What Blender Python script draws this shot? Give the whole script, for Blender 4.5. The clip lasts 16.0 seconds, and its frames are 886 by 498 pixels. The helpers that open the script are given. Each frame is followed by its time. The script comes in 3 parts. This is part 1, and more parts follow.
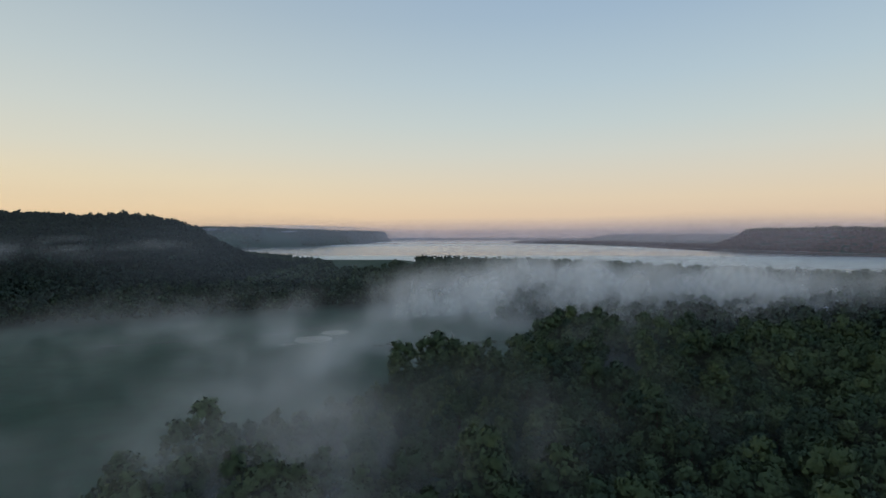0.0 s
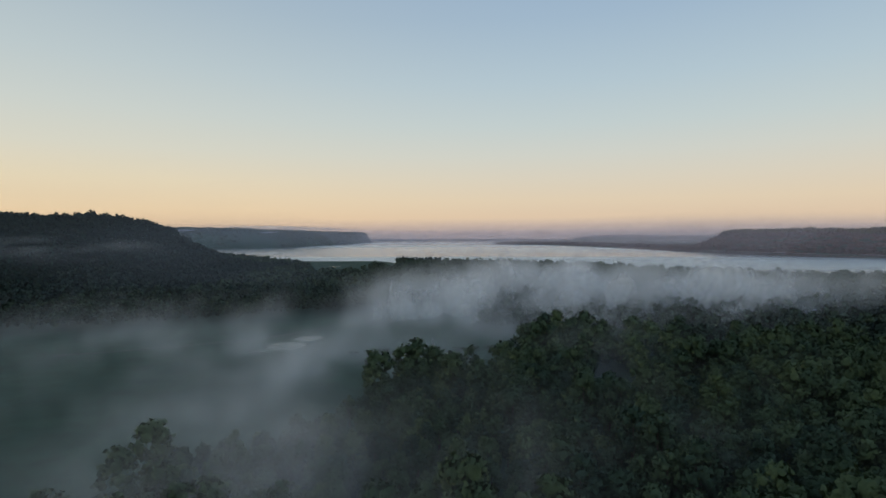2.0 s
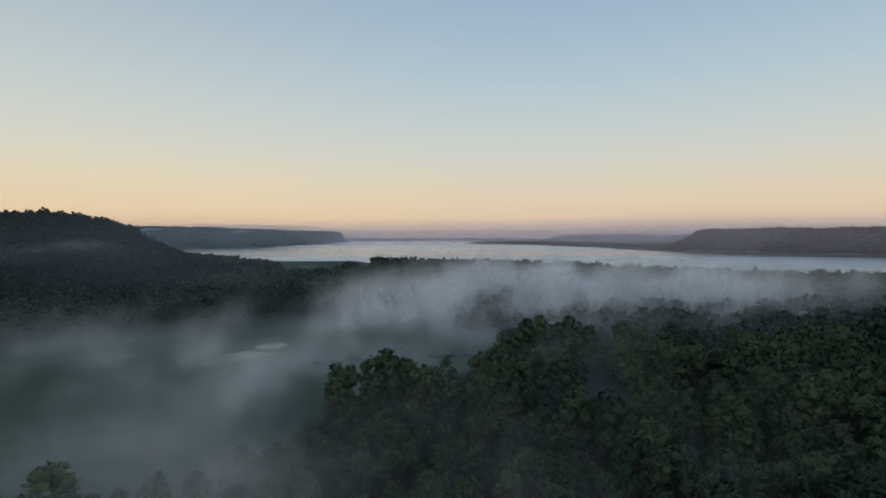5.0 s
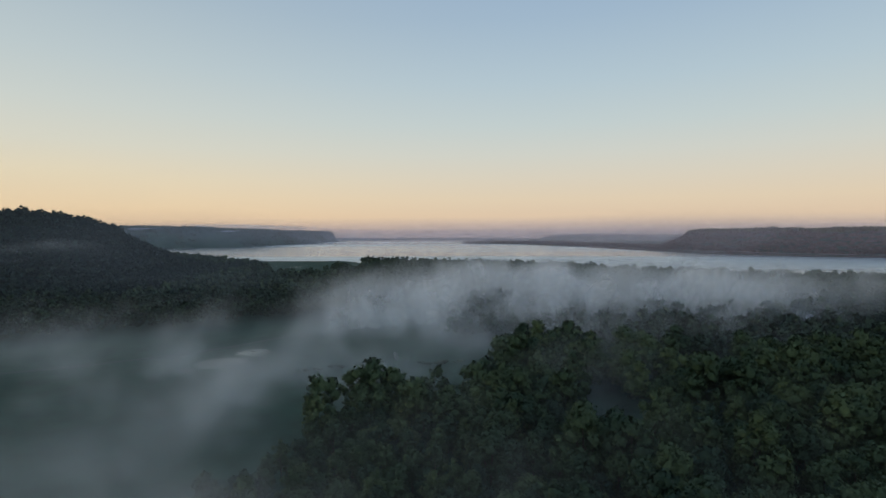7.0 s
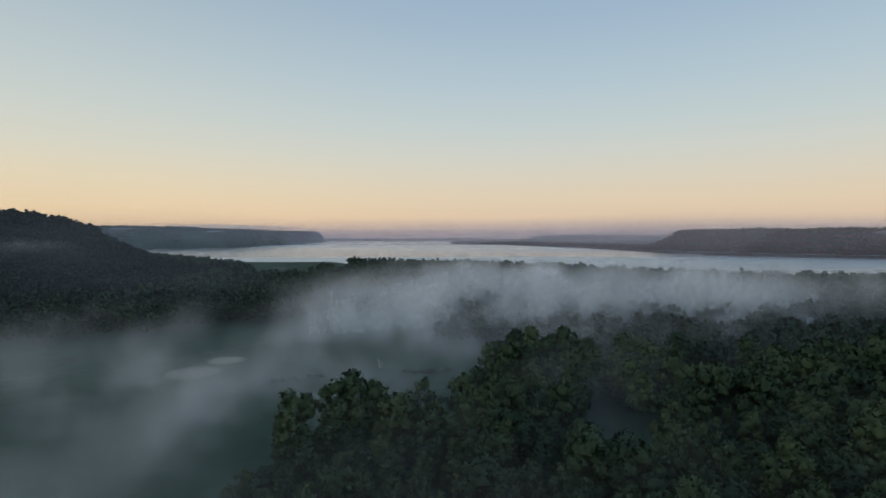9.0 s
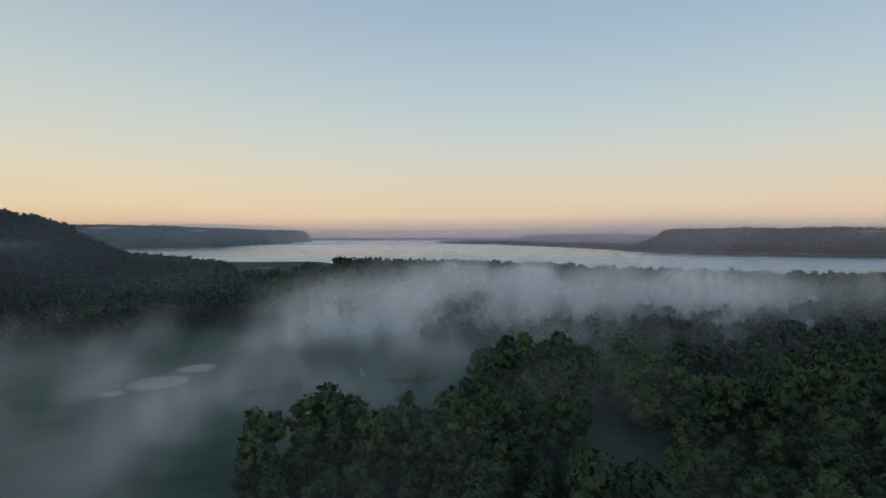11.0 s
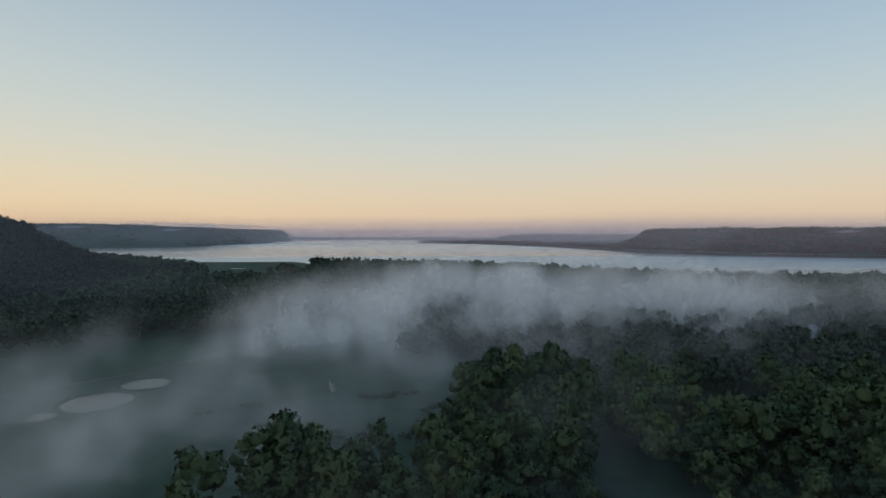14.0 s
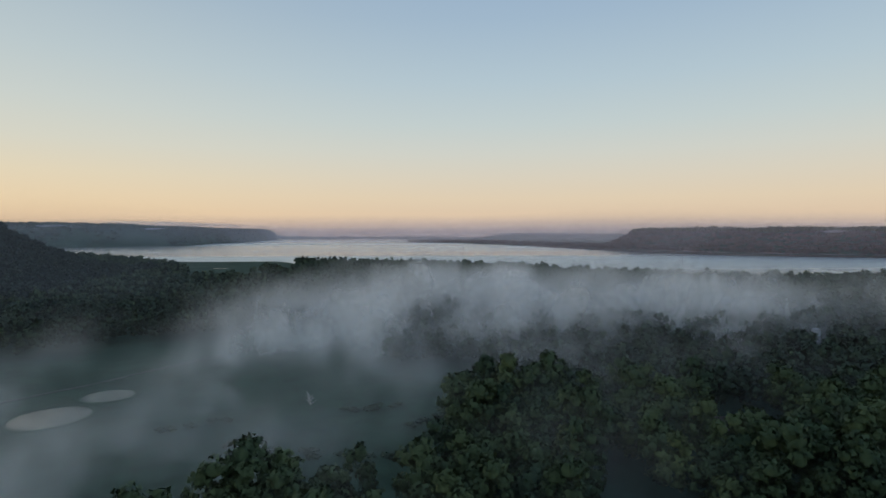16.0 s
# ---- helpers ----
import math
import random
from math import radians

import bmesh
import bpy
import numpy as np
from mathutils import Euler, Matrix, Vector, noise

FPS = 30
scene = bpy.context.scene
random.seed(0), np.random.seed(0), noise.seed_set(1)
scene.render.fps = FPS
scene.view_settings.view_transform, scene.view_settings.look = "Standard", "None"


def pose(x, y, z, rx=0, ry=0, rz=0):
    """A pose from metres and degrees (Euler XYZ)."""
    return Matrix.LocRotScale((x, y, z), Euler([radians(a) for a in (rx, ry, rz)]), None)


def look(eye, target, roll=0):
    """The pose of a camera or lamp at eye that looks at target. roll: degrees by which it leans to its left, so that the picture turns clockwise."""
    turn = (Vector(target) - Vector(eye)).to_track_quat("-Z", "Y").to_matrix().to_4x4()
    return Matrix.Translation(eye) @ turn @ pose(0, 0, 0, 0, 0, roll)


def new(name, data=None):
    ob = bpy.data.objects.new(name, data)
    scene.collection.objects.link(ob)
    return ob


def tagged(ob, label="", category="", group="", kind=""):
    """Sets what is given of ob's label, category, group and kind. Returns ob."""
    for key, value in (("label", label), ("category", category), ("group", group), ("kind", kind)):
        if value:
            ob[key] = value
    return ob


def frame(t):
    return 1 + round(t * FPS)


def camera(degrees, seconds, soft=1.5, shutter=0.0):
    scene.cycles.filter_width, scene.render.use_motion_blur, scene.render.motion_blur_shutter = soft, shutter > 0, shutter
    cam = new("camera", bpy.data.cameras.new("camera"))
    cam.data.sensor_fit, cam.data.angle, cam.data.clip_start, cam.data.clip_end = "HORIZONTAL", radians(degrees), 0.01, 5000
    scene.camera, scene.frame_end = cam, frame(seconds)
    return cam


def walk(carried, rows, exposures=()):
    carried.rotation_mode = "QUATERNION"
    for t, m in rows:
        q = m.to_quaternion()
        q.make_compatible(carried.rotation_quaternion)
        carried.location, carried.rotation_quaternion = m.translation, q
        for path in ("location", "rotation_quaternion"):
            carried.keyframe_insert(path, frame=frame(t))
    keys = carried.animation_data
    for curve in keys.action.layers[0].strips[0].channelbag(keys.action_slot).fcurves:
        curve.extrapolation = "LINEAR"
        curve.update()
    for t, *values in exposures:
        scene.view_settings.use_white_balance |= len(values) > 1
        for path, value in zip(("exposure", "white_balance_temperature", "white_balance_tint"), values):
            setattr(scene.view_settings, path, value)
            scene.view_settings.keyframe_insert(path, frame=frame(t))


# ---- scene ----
cam = camera(78.2, 16.0)
# seconds, x, y, z, yaw, pitch, roll: a level flight over the valley that slowly turns to its right
ROWS = [
    (0.0, 1.03, -0.71, 63.33, 0.21, -1.68, -0.15),
    (0.5, 1.21, 2.93, 63.27, -0.17, -1.68, -0.15),
    (1.0, 1.41, 6.60, 63.22, -0.70, -1.64, -0.14),
    (1.5, 1.63, 10.28, 63.16, -1.22, -1.61, -0.13),
    (2.0, 1.86, 13.98, 63.11, -1.75, -1.57, -0.13),
    (2.5, 2.12, 17.69, 63.06, -2.26, -1.53, -0.12),
    (3.0, 2.40, 21.43, 63.01, -2.65, -1.53, -0.11),
    (3.5, 2.69, 25.17, 62.96, -3.08, -1.55, -0.10),
    (4.0, 3.00, 28.93, 62.91, -3.49, -1.58, -0.10),
    (6.5, 4.83, 47.90, 62.67, -4.99, -1.69, -0.06),
    (7.0, 5.25, 51.72, 62.63, -5.08, -1.67, -0.05),
    (7.5, 5.68, 55.54, 62.58, -5.28, -1.67, -0.04),
    (8.0, 6.14, 59.36, 62.54, -5.70, -1.65, -0.03),
    (8.5, 6.61, 63.19, 62.50, -5.97, -1.63, -0.02),
    (9.0, 7.09, 67.02, 62.45, -6.34, -1.62, -0.01),
    (11.5, 9.77, 86.16, 62.26, -7.97, -1.69, 0.03),
    (12.0, 10.36, 89.98, 62.22, -8.30, -1.67, 0.04),
    (12.5, 10.96, 93.79, 62.18, -8.65, -1.67, 0.05),
    (13.0, 11.57, 97.59, 62.15, -9.06, -1.68, 0.06),
    (13.5, 12.20, 101.38, 62.11, -9.31, -1.70, 0.07),
    (14.0, 12.85, 105.17, 62.08, -9.65, -1.73, 0.08),
    (14.5, 13.51, 108.94, 62.05, -10.02, -1.75, 0.10),
    (15.0, 14.18, 112.70, 62.01, -10.36, -1.77, 0.11),
    (15.5, 14.87, 116.44, 61.98, -10.55, -1.79, 0.12),
    (16.0, 15.58, 120.18, 61.95, -10.92, -1.80, 0.13),
]
walk(cam, [(t, pose(x, y, z, 90 + pitch, 0, yaw) @ pose(0, 0, 0, 0, 0, roll)) for t, x, y, z, yaw, pitch, roll in ROWS])

# ---- light: a clear sky before sunrise, the sun just under the horizon ahead to the left ----
scene.cycles.transparent_max_bounces = 160
scene.view_settings.exposure = 0.0


def lin(r, g, b):
    """Linear colour from 0-255 display values."""
    return tuple(((c / 255 + 0.055) / 1.055) ** 2.4 if c > 10 else c / 3295 for c in (r, g, b)) + (1,)


def ramp(nodes, stops, mode="LINEAR"):
    node = nodes.new("ShaderNodeValToRGB")
    node.color_ramp.interpolation = mode
    el = node.color_ramp.elements
    while len(el) < len(stops):
        el.new(0.5)
    for e, (p, c) in zip(el, stops):
        e.position, e.color = p, c
    return node


def make_world():
    w = bpy.data.worlds.new("dawn_sky")
    w.use_nodes = True
    n, l = w.node_tree.nodes, w.node_tree.links
    out, bg = n["World Output"], n["Background"]
    tc, sep = n.new("ShaderNodeTexCoord"), n.new("ShaderNodeSeparateXYZ")
    l.new(tc.outputs["Generated"], sep.inputs[0])
    cool = ramp(n, [(0.0, lin(190, 172, 170)), (0.012, lin(204, 183, 170)), (0.03, lin(221, 197, 170)), (0.06, lin(223, 205, 178)), (0.10, lin(216, 208, 190)), (0.14, lin(207, 209, 200)),
                    (0.19, lin(194, 206, 206)), (0.26, lin(179, 198, 208)), (0.36, lin(160, 183, 203)), (0.5, lin(140, 166, 196)), (1.0, lin(105, 132, 172))])
    warm = ramp(n, [(0.0, lin(214, 178, 150)), (0.015, lin(231, 198, 158)), (0.04, lin(235, 209, 170)), (0.09, lin(228, 214, 184)), (0.14, lin(215, 213, 197)),
                    (0.20, lin(203, 209, 203)), (0.27, lin(189, 201, 203)), (0.36, lin(172, 188, 197)), (0.5, lin(150, 172, 195)), (1.0, lin(105, 132, 172))])
    side = n.new("ShaderNodeMapRange")
    side.inputs["From Min"].default_value, side.inputs["From Max"].default_value = 0.35, -0.75
    side.interpolation_type = "SMOOTHSTEP"
    l.new(sep.outputs["X"], side.inputs["Value"])
    for r in (cool, warm):
        l.new(sep.outputs["Z"], r.inputs[0])
    mix = n.new("ShaderNodeMix")
    mix.data_type = "RGBA"
    l.new(side.outputs[0], mix.inputs[0])
    l.new(cool.outputs[0], mix.inputs[6])
    l.new(warm.outputs[0], mix.inputs[7])
    l.new(mix.outputs[2], bg.inputs[0])
    bg.inputs[1].default_value = 1.0
    scene.world = w


make_world()
sun = new("sun", bpy.data.lights.new("sun", "SUN"))
sun.data.energy, sun.data.angle, sun.data.color = 0.12, radians(20), (1.0, 0.82, 0.62)
sun.matrix_world = look((-600, 900, 160), (0, 0, 0))

# ---- materials ----


class Mat:
    """A node material with short ways to add nodes."""

    def __init__(self, name):
        self.m = bpy.data.materials.new(name)
        self.m.use_nodes = True
        self.n, self.l = self.m.node_tree.nodes, self.m.node_tree.links
        self.b = self.n["Principled BSDF"]
        self.out = self.n["Material Output"]

    def add(self, kind, **inputs):
        node = self.n.new(kind)
        for k, v in inputs.items():
            self.put(node.inputs[k.replace("_", " ")], v)
        return node

    def put(self, socket, v):
        if isinstance(v, bpy.types.NodeSocket):
            self.l.new(v, socket)
        else:
            socket.default_value = v

    def noise(self, scale, detail=4.0, rough=0.55, coord=None, stretch=None):
        co = coord or self.add("ShaderNodeTexCoord").outputs["Object"]
        if stretch:
            mp = self.add("ShaderNodeMapping", Vector=co)
            mp.inputs["Scale"].default_value = stretch
            co = mp.outputs[0]
        return self.add("ShaderNodeTexNoise", Vector=co, Scale=scale, Detail=detail, Roughness=rough).outputs["Fac"]

    def math(self, op, a, b=0.0, c=0.0):
        node = self.n.new("ShaderNodeMath")
        node.operation = op
        for s, v in zip(node.inputs, (a, b, c)):
            self.put(s, v)
        return node.outputs[0]

    def span(self, v, a, b, c, d, smooth=False):
        node = self.add("ShaderNodeMapRange", Value=v, From_Min=a, From_Max=b, To_Min=c, To_Max=d)
        if smooth:
            node.interpolation_type = "SMOOTHSTEP"
        return node.outputs[0]

    def mix(self, f, a, b, op="MIX"):
        node = self.n.new("ShaderNodeMix")
        node.data_type, node.blend_type = "RGBA", op
        self.put(node.inputs[0], f)
        self.put(node.inputs[6], a)
        self.put(node.inputs[7], b)
        return node.outputs[2]

    def attr(self, name):
        node = self.n.new("ShaderNodeAttribute")
        node.attribute_name = name
        return node.outputs["Fac"]

    def bump(self, height, strength, distance):
        self.l.new(self.add("ShaderNodeBump", Height=height, Strength=strength, Distance=distance).outputs[0], self.b.inputs["Normal"])

    def set(self, **inputs):
        for k, v in inputs.items():
            self.put(self.b.inputs[k.replace("_", " ")], v)
        return self


def c4(r, g, b):
    return (r, g, b, 1.0)


def foliage(name, dark, light, grain, relief, gaps=0.46):
    """Leaves in sprays: each tree its own green, each spray mottled at the size of its leaves."""
    k = Mat(name)
    tint, leaf = k.attr("tint"), k.add("ShaderNodeNewGeometry").outputs["Random Per Island"]
    spray, fine = k.noise(grain, 3, 0.65), k.noise(grain * 3.1, 2, 0.6)
    base = k.mix(tint, dark, light)
    col = k.mix(k.span(leaf, 0, 1, 0.0, 0.4), base, k.mix(0.5, base, c4(0.10, 0.135, 0.04)))
    col = k.mix(k.span(spray, 0.36, 0.60, 0.28, 0.0), col, c4(*[v * 0.55 for v in dark[:3]]))
    own = k.add("ShaderNodeObjectInfo").outputs["Random"]
    col = k.mix(1.0, col, k.mix(own, c4(0.70, 0.77, 0.88), c4(1.16, 1.10, 0.94)), "MULTIPLY")
    k.set(Base_Color=col, Roughness=0.75)
    k.put(k.b.inputs["Specular IOR Level"], 0.2)
    k.bump(k.math("ADD", spray, k.math("MULTIPLY", fine, 0.4)), 1.0, relief)
    # the ragged edge of a spray: open air between its leaves
    k.put(k.b.inputs["Alpha"], k.math("MAXIMUM", k.attr("solid"), k.math("GREATER_THAN", k.noise(grain * 1.9, 3, 0.7), gaps)))
    return k.m


def bark(name, col):
    k = Mat(name)
    g = k.noise(6.0, 6, 0.6, stretch=(1, 1, 0.2))
    k.set(Base_Color=k.mix(g, col, c4(*[v * 0.45 for v in col[:3]])), Roughness=0.9)
    k.bump(g, 0.8, 0.05)
    return k.m


def grass(name):
    k = Mat(name)
    big, mid, fine = k.noise(0.02, 4), k.noise(0.12, 5), k.noise(1.6, 5, 0.7)
    col = k.mix(k.span(big, 0.35, 0.65, 0, 1, True), c4(0.036, 0.074, 0.052), c4(0.058, 0.102, 0.068))
    col = k.mix(k.span(mid, 0.45, 0.7, 0, 0.6), col, c4(0.034, 0.05, 0.034))
    col = k.mix(k.span(fine, 0.3, 0.7, 0, 0.45), col, c4(0.03, 0.05, 0.02))
    k.set(Base_Color=col, Roughness=0.95)
    k.put(k.b.inputs["Specular IOR Level"], 0.1)
    k.bump(fine, 0.6, 0.3)
    return k.m


def soil(name, a, b, scale=0.6):
    k = Mat(name)
    m1, m2 = k.noise(scale, 5), k.noise(scale * 9, 5, 0.7)
    col = k.mix(k.span(m1, 0.35, 0.65, 0, 1), a, b)
    col = k.mix(k.span(m2, 0.4, 0.7, 0, 0.5), col, c4(*[v * 0.6 for v in a[:3]]))
    k.set(Base_Color=col, Roughness=0.95)
    k.bump(m2, 0.5, 0.05)
    return k.m


def water(name, bands=True):
    """Calm lanes mirror the low sky, ruffled lanes the higher sky; their gloss colour also carries that sky's tint."""
    k = Mat(name)
    co = k.add("ShaderNodeTexCoord").outputs["Object"]
    if bands:
        lanes = k.noise(0.0013, 1, 0.5, co, (0.12, 1, 1))
        ruffle = k.span(lanes, 0.42, 0.60, 0.0, 1.0, True)
        rough = k.span(ruffle, 0, 1, 0.19, 0.30)
        # reflected sky put into the gloss colour: pinkish where calm, bluish where ruffled
        sky_tint = k.mix(ruffle, c4(0.95, 0.90, 0.88), c4(0.84, 0.88, 0.90))
        gloss = k.add("ShaderNodeBsdfGlossy", Color=sky_tint, Roughness=rough)
    else:
        # weed and scum dull the surface in patches
        scum = k.span(k.noise(0.22, 5, 0.65, co), 0.40, 0.66, 0.0, 1.0, True)
        gloss = k.add("ShaderNodeBsdfGlossy", Color=k.mix(scum, c4(0.62, 0.64, 0.62), c4(0.45, 0.48, 0.43)), Roughness=0.22)
    gloss.distribution = "MULTI_GGX"
    deep = k.add("ShaderNodeBsdfDiffuse", Color=c4(0.05, 0.07, 0.08) if bands else c4(0.075, 0.09, 0.078))
    both = k.add("ShaderNodeMixShader", Fac=k.add("ShaderNodeFresnel", IOR=1.33).outputs[0])
    k.l.new(deep.outputs[0], both.inputs[1])
    k.l.new(gloss.outputs[0], both.inputs[2])
    k.l.new(both.outputs[0], k.out.inputs["Surface"])
    k.n.remove(k.b)
    return k.m


def paint(name, col):
    k = Mat(name)
    g = k.noise(2.0, 5, 0.65)
    k.set(Base_Color=k.mix(k.span(g, 0.4, 0.75, 0, 0.5), col, c4(*[v * 0.6 for v in col[:3]])), Roughness=0.7)
    return k.m


def vapour(name, thick, puff, wisp, low=0.40, high=0.68, col=(0.9, 0.9, 0.9), floor=0.0, flat=1.5, drawn=0.4, curl=0.22, wisps=0.35):
    """Thin sheets of mist: water drops that scatter both ways, thinner and thicker in billows."""
    k = Mat(name)
    co = k.add("ShaderNodeTexCoord").outputs["Object"]
    warp = k.add("ShaderNodeTexNoise", Vector=co, Scale=puff * 0.8, Detail=2.0)
    sh = k.n.new("ShaderNodeVectorMath")
    sh.operation = "MULTIPLY_ADD"
    k.l.new(warp.outputs["Color"], sh.inputs[0])
    sh.inputs[1].default_value = (curl / puff,) * 3
    k.l.new(co, sh.inputs[2])
    big = k.span(k.noise(puff, 5, 0.55, sh.outputs[0], (1, drawn, flat)), low, high, floor, 1, True)
    thin = k.span(k.noise(wisp, 5, 0.6, sh.outputs[0], (1.2, drawn, flat * 0.55)), 0.33, 0.67, wisps + 0.5 * floor, 1.0, True)
    dens = k.math("MULTIPLY", k.math("MULTIPLY", big, thin), k.attr("amount"))
    clear = k.math("POWER", 2.718, k.math("MULTIPLY", dens, -thick))
    fog = k.add("ShaderNodeMixShader")
    dif, tra, tr = k.add("ShaderNodeBsdfDiffuse", Color=c4(*col)), k.add("ShaderNodeBsdfTranslucent", Color=c4(*col)), k.add("ShaderNodeBsdfTransparent")
    k.l.new(dif.outputs[0], fog.inputs[1])
    k.l.new(tra.outputs[0], fog.inputs[2])
    allm = k.add("ShaderNodeMixShader", Fac=clear)
    k.l.new(fog.outputs[0], allm.inputs[1])
    k.l.new(tr.outputs[0], allm.inputs[2])
    k.l.new(allm.outputs[0], k.out.inputs["Surface"])
    k.n.remove(k.b)
    return k.m


LEAF = foliage("broad_leaves", c4(0.036, 0.068, 0.043), c4(0.118, 0.162, 0.076), 3.6, 0.06, 0.45)
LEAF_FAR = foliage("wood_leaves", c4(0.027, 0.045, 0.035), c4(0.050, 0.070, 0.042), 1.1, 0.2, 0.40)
LEAF_MID = foliage("valley_leaves", c4(0.034, 0.060, 0.043), c4(0.085, 0.118, 0.060), 1.5, 0.2, 0.42)
LEAF_BLUFF = foliage("bluff_leaves", c4(0.115, 0.074, 0.068), c4(0.18, 0.105, 0.085), 0.25, 2.0)
LEAF_CREST = foliage("crest_leaves", c4(0.07, 0.072, 0.035), c4(0.12, 0.115, 0.05), 0.25, 2.0)
BARK, GREY_BARK = bark("bark", c4(0.10, 0.08, 0.06)), bark("bleached_bark", c4(0.5, 0.48, 0.45))
GRASS, GRAVEL, EARTH = grass("meadow_grass"), soil("gravel", c4(0.06, 0.07, 0.055), c4(0.085, 0.09, 0.075)), soil("bare_earth", c4(0.10, 0.08, 0.065), c4(0.16, 0.13, 0.11))
LAKE, POND = water("lake_water"), water("pond_water", False)
STONE, WHITE, ROOF = soil("pale_stone", c4(0.5, 0.49, 0.46), c4(0.4, 0.39, 0.37), 1.5), paint("white_boards", c4(0.36, 0.37, 0.40)), paint("grey_roof", c4(0.24, 0.25, 0.27))
MIST = vapour("mist", 0.88, 0.018, 0.065, 0.41, 0.64, (0.96, 0.95, 0.93), 0.21, 1.2, 0.68, 0.28, 0.2)
# one haze twice: dawn light put in as mauve, shade as blue
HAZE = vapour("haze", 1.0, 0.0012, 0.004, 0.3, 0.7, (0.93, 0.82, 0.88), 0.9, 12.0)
SHADE_TINTED_HAZE = vapour("shade_tinted_haze", 1.0, 0.0012, 0.004, 0.3, 0.7, (0.74, 0.80, 0.92), 0.9, 12.0)

# ---- the lie of the land ----


def step(v, a, b):
    t = np.clip((v - a) / (b - a), 0, 1)
    return t * t * (3 - 2 * t)


def wave_noise(x, y, size, seed, octaves=3):
    """A smooth uneven field of about -1 to 1, from turned sine waves."""
    r, total, amp, norm = np.random.RandomState(seed), 0.0, 1.0, 0.0
    for _ in range(octaves):
        for _ in range(4):
            a, p, f = r.uniform(0, 6.28), r.uniform(0, 6.28), r.uniform(0.7, 1.4) * 6.28 / size
            total = total + amp * np.sin(f * (x * np.cos(a) + y * np.sin(a)) + p + 1.3 * np.sin(f * 0.6 * (x * np.sin(a) - y * np.cos(a)) + 2 * p))
        norm += amp * 2.2
        amp, size = amp * 0.55, size * 0.5
    return total / norm


def line_distance(x, y, pts):
    """Distance to a polyline, and how far along it (0 to 1) the nearest point is."""
    best, along = np.full(np.shape(x), 1e9), np.zeros(np.shape(x))
    for i, ((ax, ay), (bx, by)) in enumerate(zip(pts, pts[1:])):
        dx, dy = bx - ax, by - ay
        t = np.clip(((x - ax) * dx + (y - ay) * dy) / (dx * dx + dy * dy), 0, 1)
        d = np.hypot(x - ax - t * dx, y - ay - t * dy)
        along = np.where(d < best, (i + t) / (len(pts) - 1), along)
        best = np.minimum(best, d)
    return best, along


def inside(x, y, pts):
    odd = np.zeros(np.shape(x), bool)
    for (ax, ay), (bx, by) in zip(pts, pts[1:] + pts[:1]):
        if ay != by:
            odd ^= ((ay > y) != (by > y)) & (x < (bx - ax) * (y - ay) / (by - ay) + ax)
    return odd


NEAR_SHORE = [(-6000, 3200), (-1500, 2350), (-900, 1750), (-620, 1500), (-470, 1240), (-420, 1228), (-370, 1268), (-300, 1308), (-211, 1300), (-140, 1298), (-97, 1285), (-62, 1195), (-30, 1135), (130, 1100), (230, 1045), (315, 955),
              (390, 820), (480, 752), (580, 712), (900, 640), (1500, 560), (6000, 300)]
RIGHT_SHORE = [(2600, 7000), (1400, 4760), (700, 3900), (373, 3402), (666, 3019), (849, 2389), (891, 1858), (988, 1556), (1105, 1367), (1500, 1120), (2500, 850), (7000, 500)]
LEFT_SHORE = [(-400, 7000), (-520, 4700), (-400, 4230), (-510, 3339), (-624, 2645), (-915, 2467), (-1300, 2480), (-6000, 3300)]
NEAR_LAND = NEAR_SHORE + [(7000, -7000), (-7000, -7000)]
RIGHT_LAND = RIGHT_SHORE + [(8000, 500), (8000, 7000)]
LEFT_LAND = LEFT_SHORE + [(-7000, 3300), (-7000, 7000)]
PONDS = [(-77, 317.5, 11.5), (-68, 340, 8.5), (-88, 303, 4.5)]


